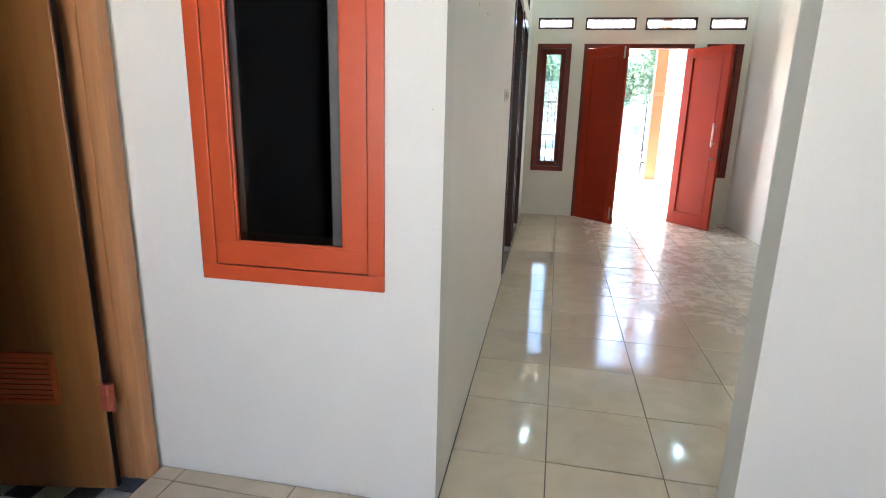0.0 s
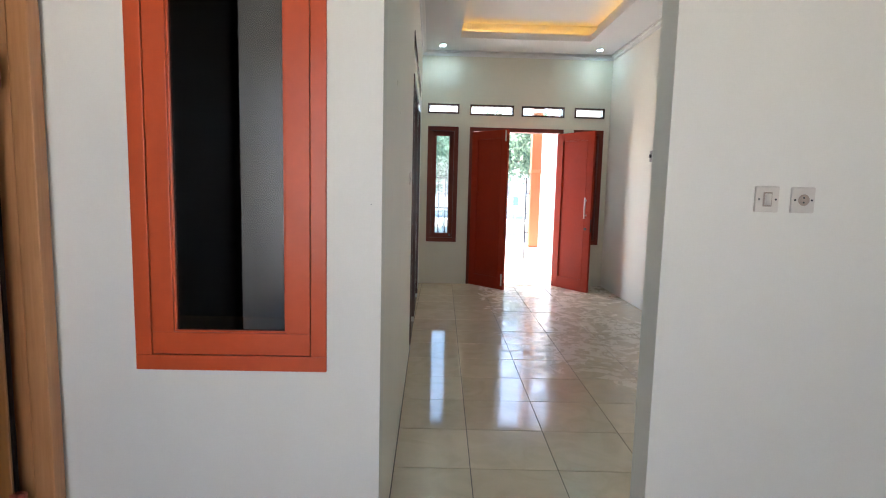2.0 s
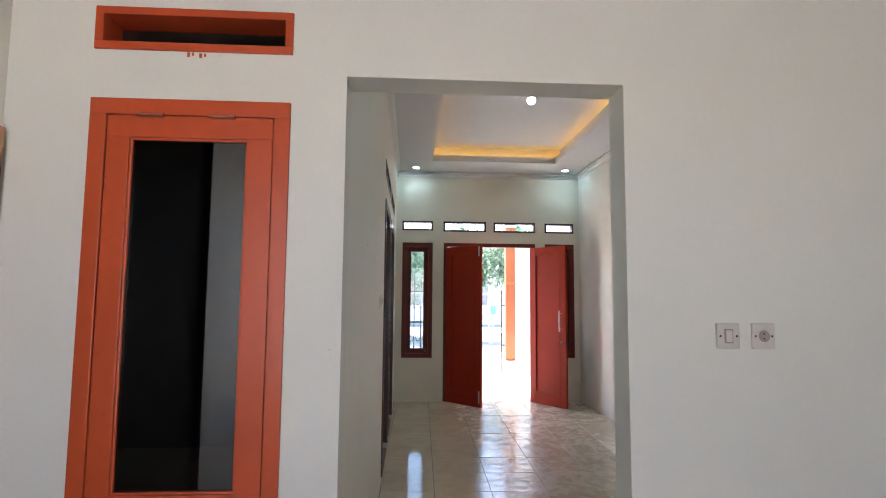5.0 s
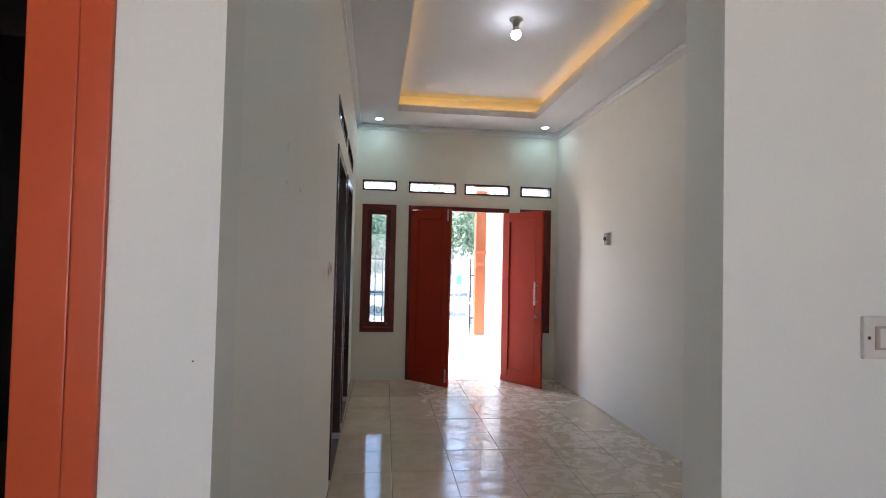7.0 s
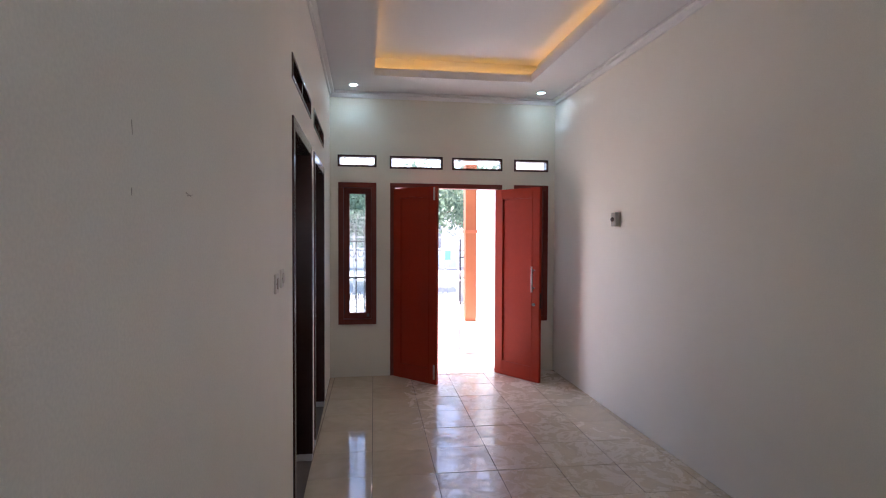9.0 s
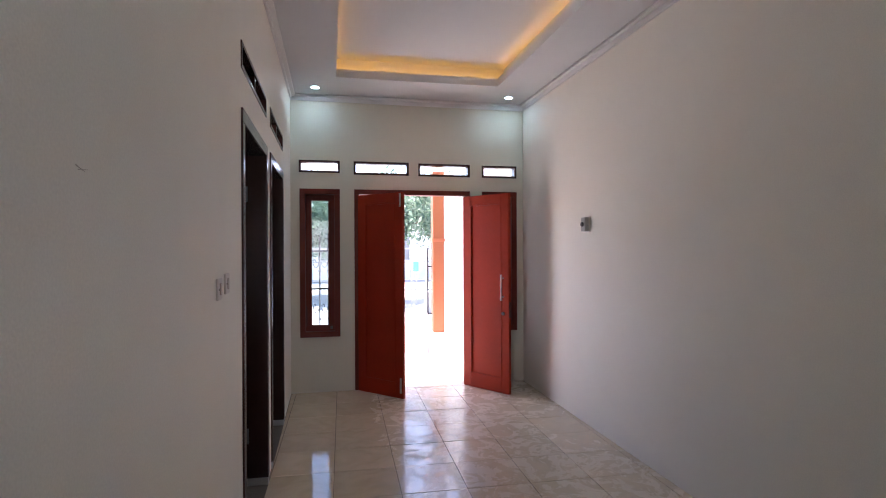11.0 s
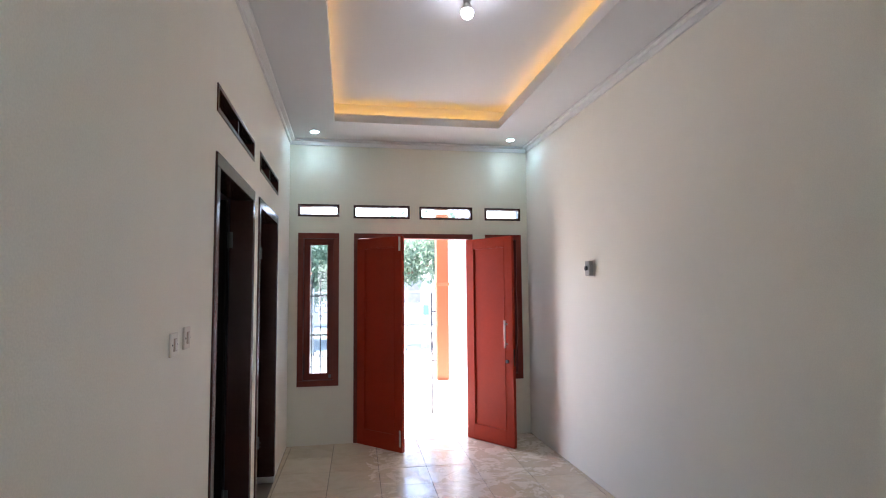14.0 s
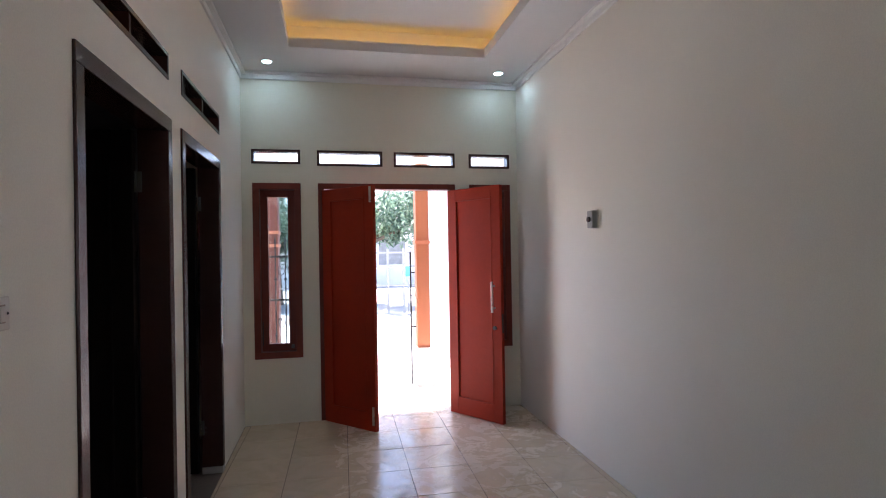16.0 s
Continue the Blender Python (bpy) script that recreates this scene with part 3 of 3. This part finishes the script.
# ---- lamps ----
def downlight(x, y):
    d = thing("downlight", pose(x, y, H), "round recessed white ceiling downlight, switched on", "downlight", "recessed ceiling downlights")
    part("rim", lathe([(0.034, 0.0), (0.036, -0.004), (0.046, -0.005), (0.050, -0.002), (0.050, 0.0)]), CEIL, d, "", True)
    part("diffuser", lathe([(0.001, -0.0032), (0.034, -0.0032), (0.034, -0.001), (0.001, -0.001)]), DOWN_GLOW, d, "glowing cool white diffuser")


# The pair at y 0.403 is unseen, added by symmetry to brighten nearby walls.
for x, y in ((0.254, 5.272), (2.210, 5.272), (0.254, 0.403), (2.210, 0.403)):
    downlight(x, y)

lamp = thing("ceiling_bulb", pose(1.246, 3.00, TOP), "lit white bulb in a ceiling lamp holder", "light bulb")
part("holder", lathe([(0.050, 0.0), (0.050, -0.012), (0.042, -0.020), (0.026, -0.026), (0.023, -0.056), (0.018, -0.060)]), CEIL, lamp, "white plastic lamp holder", True)
part("bulb_body", lathe([(0.014, -0.060), (0.018, -0.070), (0.028, -0.084), (0.034, -0.098), (0.033, -0.102)]), CEIL, lamp, "white plastic bulb body", True)
part("bulb", lathe([(0.032, -0.1022), (0.0355, -0.112), (0.033, -0.131), (0.020, -0.146), (0.002, -0.150)]), BULB_GLOW, lamp, "glowing white dome", True)

for a in ((TX0 - 0.016, TX0 - 0.009, TY0, TY1), (TX1 + 0.009, TX1 + 0.016, TY0, TY1), (TX0, TX1, TY0 - 0.016, TY0 - 0.009), (TX0, TX1, TY1 + 0.009, TY1 + 0.016)):
    tagged(link_mesh("led_strip", box((*a, H + 0.0555, H + 0.0705)), LED_GLOW), "amber led strip on the ceiling ledge, lit", "led strip", "cove strips round the ceiling tray")


# pencil ticks and a scuff left on the bedroom wall
for p, q, wide in (((0.0004, 0.619, 1.588), (0.0004, 0.620, 1.576), 0.0010), ((0.0004, 0.622, 1.690), (0.0004, 0.626, 1.668), 0.0008),
                   ((0.0004, 0.872, 1.600), (0.0004, 0.905, 1.593), 0.0012), ((0.0004, 0.880, 1.594), (0.0004, 0.915, 1.598), 0.0009)):
    part("pencil_mark", rod(bmesh.new(), p, q, wide, wide * 0.4, seg=6), SMUDGE, bpy.data.objects["wall_bedrooms"], "short dark tick")

# ---- switches and sockets ----
def plate(name, m, label, category, kind_of, group):
    """A square plate; local x across, z up, out of the wall along -y."""
    p = thing(name, m, label, category, group)
    part("plate", box((-0.036, 0.036, -0.009, 0.0, -0.039, 0.039), bevel=0.004), SWITCH, p)
    for sx in (-0.0255, 0.0255):
        bm = bmesh.new()
        rod(bm, (sx, -0.006, 0), (sx, -0.0105, 0), 0.0032, seg=10)
        part("screw", bm, DARK_HOLE, p)
    if kind_of == "switch":
        part("surround", box((-0.0135, 0.0135, -0.0120, -0.008, -0.0215, 0.0215), bevel=0.002), SWITCH_SHADE, p)
        part("rocker", box((-0.0095, 0.0095, -0.0150, -0.011, -0.0175, 0.0175), bevel=0.002), SWITCH, p, "ivory rocker")
    else:
        bm = lathe([(0.016, 0.0), (0.0175, 0.003), (0.0155, 0.005), (0.0135, 0.002), (0.001, 0.0015)])
        bmesh.ops.transform(bm, matrix=Matrix.Translation((0, -0.009, 0)) @ Euler((radians(90), 0, 0)).to_matrix().to_4x4(), verts=bm.verts)
        part("socket_ring", bm, SWITCH_SHADE, p, "", True)
        # Dark stubs painted in place of the shade inside the pin holes.
        for sz in (-0.007, 0.007):
            bm = bmesh.new()
            rod(bm, (0, -0.008, sz), (0, -0.0118, sz), 0.0028, seg=10)
            part("dark_pin_dot", bm, DARK_HOLE, p)
    return p


plate("light_switch", pose(1.154, 0.0, 1.254), "square ivory light switch on the cream wall", "switch", "switch", "")
plate("power_socket", pose(1.264, 0.0, 1.254), "square ivory power socket on the cream wall", "socket", "socket", "")
plate("light_switch", pose(0.0, 1.962, 1.322, 0, 0, 90), "square ivory light switch beside a bedroom door", "switch", "switch", "switches beside the bedroom door")
plate("light_switch", pose(0.0, 2.107, 1.333, 0, 0, 90), "square ivory light switch beside a bedroom door", "switch", "switch", "switches beside the bedroom door")

wl = thing("wall_lamp_holder", pose(W, 4.03, 1.652, 0, 0, -90), "small white wall box with a bare connector", "wall fitting")
part("box", box((-0.036, 0.036, -0.045, 0.0, -0.058, 0.058), bevel=0.008), GREY_BOX, wl)
part("cover", box((-0.040, 0.040, -0.010, 0.0, -0.064, 0.064), bevel=0.003), SWITCH, wl, "pale back plate")
bm = bmesh.new()
rod(bm, (0.0, -0.038, 0.0), (0.0, -0.058, 0.0), 0.018)
part("connector", bm, DARK_HOLE, wl, "dark connector")

nail = new("nail")
nail.matrix_world = pose(-0.032, 0.0, 1.211)
tagged(nail, "small dark nail head in the cream wall", "nail")
bm = bmesh.new()
rod(bm, (0, -0.003, 0), (0, 0.002, 0), 0.0012, seg=10)
part("head", bm, DARK_HOLE, nail)
for x, z in ((-0.46, 2.078), (-0.425, 2.076)):
    drip = new("paint_drip")
    drip.matrix_world = pose(x, 0.0, z)
    tagged(drip, "small vermilion paint drip below the vent", "paint drip", "paint drips below the vent")
    part("drip", box((-0.012, -0.004, -0.0015, 0.0005, -0.010, 0.004), (0.002, 0.008, -0.0015, 0.0005, -0.006, 0.004), bevel=0.0005), RED, drip)

# ---- outside ----
def column(x0, x1, y0, foot, bands, label, top, paint):
    c = thing("porch_column", Matrix.Identity(4), label, "column", "porch columns")
    y1 = y0 + (x1 - x0)
    part("shaft", box((x0, x1, y0, y1, foot, top), bevel=0.006), paint, c)
    for z in bands:
        part("band", box((x0 - 0.012, x1 + 0.012, y0 - 0.012, y1 + 0.012, z - 0.022, z + 0.022), bevel=0.003), ORANGE_BAND, c, "raised lighter band")
    if top > 2.2:
        part("capital", box((x0 - 0.015, x1 + 0.015, y0 - 0.015, y1 + 0.015, top, 2.80), bevel=0.004), PLASTER_WHITE, c, "white capital")
    else:
        part("cap", box((x0 - 0.03, x1 + 0.03, y0 - 0.03, y1 + 0.03, top, top + 0.06), bevel=0.006), PLASTER_WHITE, c, "white coping cap")
    part("plinth", box((x0 - 0.02, x1 + 0.05, y0 - 0.03, y1 + 0.03, -0.014 if y1 < 7.4 else -0.16, foot), bevel=0.006), PLASTER_WHITE, c, "white plinth")


column(1.655, 1.800, 6.58, 0.40, (1.56,), "orange painted porch column with a raised band", 2.42, ORANGE)
column(-0.290, 0.012, 8.60, 0.12, (1.576, 1.762), "gate pillar with two raised bands, shade painted into its red-brown", 2.55, SHADED_PILLAR)
# Added out of view, cut so sun reaches the porch floor but not the hall.
structure("porch_sunshade", box((-1.0, W + 0.3, FRONT, 6.95, 2.80, 2.92)), PLASTER_WHITE, "unseen white slab added to keep the sun out of the hall", "roof")
# Unseen reflector: throws warm sunlight through the rear opening.
structure("bounce_wall", box((WEST - 2.0, W + 2.0, -6.5, -6.35, -0.16, 2.1), bevel=0.01), PLASTER_WHITE, "unseen white wall added to bounce warm sunlight indoors", "wall")
structure("boundary_wall", box((W + 0.02, W + 0.17, FRONT, 11.0, -0.16, 2.60), bevel=0.01), PLASTER_WHITE, "white rendered boundary wall", "wall")

fence = thing("iron_fence", Matrix.Identity(4), "black wrought iron fence with scrolls", "fence")
for z in (0.12, 0.96, 1.42):
    part("rail", box((0.10, 0.80, 6.66, 6.685, z, z + 0.022), bevel=0.002), IRON, fence)
for k in range(7):
    x = 0.160 + k * 0.102
    bm = bmesh.new()
    rod(bm, (x, 6.672, 0.02), (x, 6.672, 1.58), 0.007, seg=8)
    bmesh.ops.create_icosphere(bm, subdivisions=2, radius=0.018, matrix=Matrix.Translation((x, 6.672, 1.19)))
    bmesh.ops.create_icosphere(bm, subdivisions=2, radius=0.016, matrix=Matrix.Translation((x, 6.672, 0.60)))
    rod(bm, (x, 6.672, 1.58), (x, 6.672, 1.66), 0.012, 0.001, seg=8)
    part("bar", bm, IRON, fence)
for k in range(6):
    for z, s in ((0.75, 1), (0.36, -1), (1.30, 1)):
        x = 0.211 + k * 0.102
        bm = bmesh.new()
        pts = [(x + (0.004 + 0.0042 * j) * math.cos(j * 0.62), 6.672, z + s * (0.006 + 0.0085 * j) * math.sin(j * 0.62)) for j in range(11)]
        for p, q in zip(pts, pts[1:]):
            rod(bm, p, q, 0.0045, seg=6)
        part("scroll", bm, IRON, fence)
pole = thing("gate_pole", Matrix.Identity(4), "thin dark iron gate pole", "pole")
bm = bmesh.new()
rod(bm, (1.600, 6.66, -0.014), (1.600, 6.66, 1.46), 0.009, seg=10)
part("pole", bm, IRON, pole)
for z in (0.62, 1.22):
    part("bracket", box((1.595, 1.652, 6.652, 6.668, z, z + 0.015)), IRON, pole)


# ---- street and garden beyond the porch ----
def tree(x, y, height, spread, low, seed, label):
    rnd = random.Random(seed)
    t = thing("tree", pose(x, y, -0.16), label, "tree", "street trees")
    bm = bmesh.new()
    fork = Vector((rnd.uniform(-0.2, 0.2), rnd.uniform(-0.2, 0.2), height * 0.45))
    rod(bm, (0, 0, 0), fork, 0.16, 0.11, 10)
    tips = []
    for k in range(9):
        a = k * 2.4 + rnd.uniform(-0.4, 0.4)
        r = spread * rnd.uniform(0.35, 0.8)
        tip = Vector((r * math.cos(a), r * math.sin(a), rnd.uniform(max(low, height * 0.45), height * 0.92)))
        mid = fork.lerp(tip, 0.5) + Vector((0, 0, rnd.uniform(0.0, 0.4)))
        rod(bm, fork, mid, 0.075, 0.05, 8)
        rod(bm, mid, tip, 0.05, 0.015, 8)
        tips += [mid, tip]
    part("trunk", bm, BARK, t, "rough grey-brown trunk and limbs")
    verts, faces = [], []
    clumps = []
    for k in range(110):
        c = rnd.choice(tips)
        clumps.append(c + Vector((rnd.gauss(0, spread * 0.24), rnd.gauss(0, spread * 0.24), rnd.gauss(0, height * 0.10))))
    for c in clumps:
        size = rnd.uniform(0.25, 0.6)
        for j in range(75):
            p = c + Vector((rnd.gauss(0, size * 0.5), rnd.gauss(0, size * 0.5), rnd.gauss(0, size * 0.42)))
            if p.z < low + rnd.uniform(-0.25, 0.3):
                continue
            q = Euler((rnd.uniform(-1.2, 1.2), rnd.uniform(-1.2, 1.2), rnd.uniform(0, 6.3))).to_matrix()
            l, w = rnd.uniform(0.07, 0.15), rnd.uniform(0.025, 0.05)
            b = len(verts)
            for v in ((-l, 0, 0), (0, -w, 0.012), (l, 0, 0), (0, w, 0.012)):
                verts.append(p + q @ Vector(v))
            faces.append((b, b + 1, b + 2, b + 3))
    me = bpy.data.meshes.new("crown")
    me.from_pydata(verts, [], faces)
    me.materials.append(FOLIAGE)
    ob = new("crown", me)
    ob.parent = t
    tagged(ob, "loose green leafy crown", kind="stuff")


tree(1.8, 17.5, 4.0, 2.5, 1.95, 3, "broad green street tree in full leaf")
tree(-0.9, 18.5, 3.9, 2.2, 1.3, 8, "green street tree behind the iron fence")
tree(5.2, 21.0, 4.2, 2.6, 1.8, 11, "green street tree beyond the white wall")

yard = thing("garden_fence", Matrix.Identity(4), "pale grey post and rail fence across the street", "fence")
for k in range(15):
    x = -1.6 + k * 0.42
    part("post", box((x, x + 0.06, 15.0, 15.06, -0.16, 1.55), bevel=0.004), CONCRETE, yard)
for z in (0.55, 1.05, 1.42):
    part("rail", box((-1.7, 4.5, 14.985, 15.0, z, z + 0.045), bevel=0.003), CONCRETE, yard)
house = thing("far_house", Matrix.Identity(4), "white low house across the street", "house")
part("wall", box((-14, 16, 27.0, 27.3, -0.16, 3.0), bevel=0.01), PLASTER_WHITE, house)
part("roof", box((-14.4, 16.4, 26.4, 30.0, 3.0, 3.25), bevel=0.02), CONCRETE, house)
for x in (-3.4, -0.2, 3.0, 6.2):
    pane_part = part("window", box((x, x + 1.3, 26.94, 27.0, 0.85, 2.1), bevel=0.01), HAZE_GLASS, house, "pale grey window of the far house")
    part("frame", box(*ring_xz(x - 0.07, x + 1.37, 0.78, 2.17, 0.07, 26.90, 26.99), bevel=0.008), PLASTER_WHITE, pane_part)
for x in (-2.0, 1.6, 5.2):
    part("veranda_post", box((x, x + 0.18, 26.42, 26.60, -0.16, 3.0), bevel=0.01), PLASTER_WHITE, house)
board = thing("street_sign", pose(2.69, 14.6, -0.16), "small teal sign board on a thin post", "sign")
part("post", box((-0.015, 0.015, -0.02, 0.02, 0.0, 0.98), bevel=0.003), CONCRETE, board)
part("board", box((-0.075, 0.075, -0.035, -0.02, 0.98, 1.24), bevel=0.004), TEAL, board, "teal painted board")
bin_thing = thing("storage_bin", Matrix.Identity(4), "squat grey bin standing in the street", "bin")
part("body", box((2.75, 3.25, 13.2, 13.6, -0.16, 0.30), bevel=0.02), CONCRETE, bin_thing)
part("lid", box((2.72, 3.28, 13.17, 13.63, 0.30, 0.36), bevel=0.02), CONCRETE, bin_thing)


# ---- floor tiles ----
def clip(poly, x0, x1, y0, y1):
    for axis, value, keep in ((0, x0, 1), (0, x1, -1), (1, y0, 1), (1, y1, -1)):
        out = []
        for a, b in zip(poly, poly[1:] + poly[:1]):
            da, db = keep * (a[axis] - value), keep * (b[axis] - value)
            if da >= 0:
                out.append(a)
            if da * db < 0:
                s = da / (da - db)
                out.append((a[0] + s * (b[0] - a[0]), a[1] + s * (b[1] - a[1])))
        poly = out
        if len(poly) < 3:
            return []
    return poly


def area(poly):
    return abs(sum(a[0] * b[1] - a[1] * b[0] for a, b in zip(poly, poly[1:] + poly[:1]))) / 2


def tile_mesh(name, poly, thick, mat, inset=0.0012):
    """A slab with softened upper edges."""
    cx, cy = sum(p[0] for p in poly) / len(poly), sum(p[1] for p in poly) / len(poly)
    n = len(poly)
    top = []
    for x, y in poly:
        d = math.hypot(x - cx, y - cy)
        top.append((x - (x - cx) / d * inset * 1.4, y - (y - cy) / d * inset * 1.4, 0.0))
    verts = top + [(x, y, -0.0009) for x, y in poly] + [(x, y, -thick) for x, y in poly]
    faces = [tuple(range(n))]
    for r in (0, n):
        faces += [(r + k, r + n + k, r + n + (k + 1) % n, r + (k + 1) % n) for k in range(n)]
    me = bpy.data.meshes.new(name)
    me.from_pydata(verts, [], faces)
    me.materials.append(mat)
    return me


def lay(parent, mat, pitch, joint, origin, turn, rects, z, thick, choose=None):
    q = pitch / 2 - joint / 2
    full = [(-q, -q), (q, -q), (q, q), (-q, q)]
    shared = {}
    c, s = math.cos(radians(turn)), math.sin(radians(turn))
    for i in range(-22, 23):
        for j in range(-22, 23):
            u, v = (i + 0.5) * pitch, (j + 0.5) * pitch
            cx, cy = origin[0] + u * c - v * s, origin[1] + u * s + v * c
            corners = [(cx + a * c - b * s, cy + a * s + b * c) for a, b in full]
            m = choose(i, j) if choose else mat
            for rect in rects(corners):
                cut = clip(corners, *rect)
                if not cut or area(cut) < 0.0006:
                    continue
                if abs(area(cut) - area(corners)) < 1e-6:
                    if m.name not in shared:
                        shared[m.name] = tile_mesh("tile", full, thick, m)
                    ob = new("tile", shared[m.name])
                    ob.matrix_world = pose(cx, cy, z + 0.0004 * math.sin(7.1 * i + 3.3 * j), 0.14 * math.sin(5 * i + 2.3 * j), 0.14 * math.cos(3 * j + 1.7 * i), turn)
                else:
                    ob = new("tile", tile_mesh("tile", cut, thick, m))
                    ob.matrix_world = pose(0, 0, z)
                ob.parent = parent


def floor_rects(corners):
    """Tiled areas; a narrow open joint is left along the walls."""
    g = 0.005
    ys = [p[1] for p in corners]
    if min(ys) < T + g and max(ys) > -g:
        return [(g, OPEN_W - g, REAR, L - g), (-0.955, g, REAR, -g), (OPEN_W - g, W - g, REAR, -g), (OPEN_W - g, W - g, T + g, L - g)]
    if min(ys) >= T:
        hall = [(g, W - g, T + g, L - g)]
        return hall + [(DOORWAY[0] + 0.05, DOORWAY[1] - 0.05, L - g, FRONT)] if max(ys) > L - g else hall
    return [(-0.955, W - g, REAR, -g)]


lay(bpy.data.objects["floor"], TILE, 0.4015, 0.0038, (0.752, 0.703), -1.2, floor_rects, 0.0, 0.009)
lay(bpy.data.objects["floor_bathroom"], CHECK_A, 0.10, 0.003, (-1.0, -0.1), 0, lambda c: [(-1.75, -0.962, -0.80, -0.002)], -0.042, 0.006, lambda i, j: CHECK_A if (i + j) % 2 else CHECK_B)
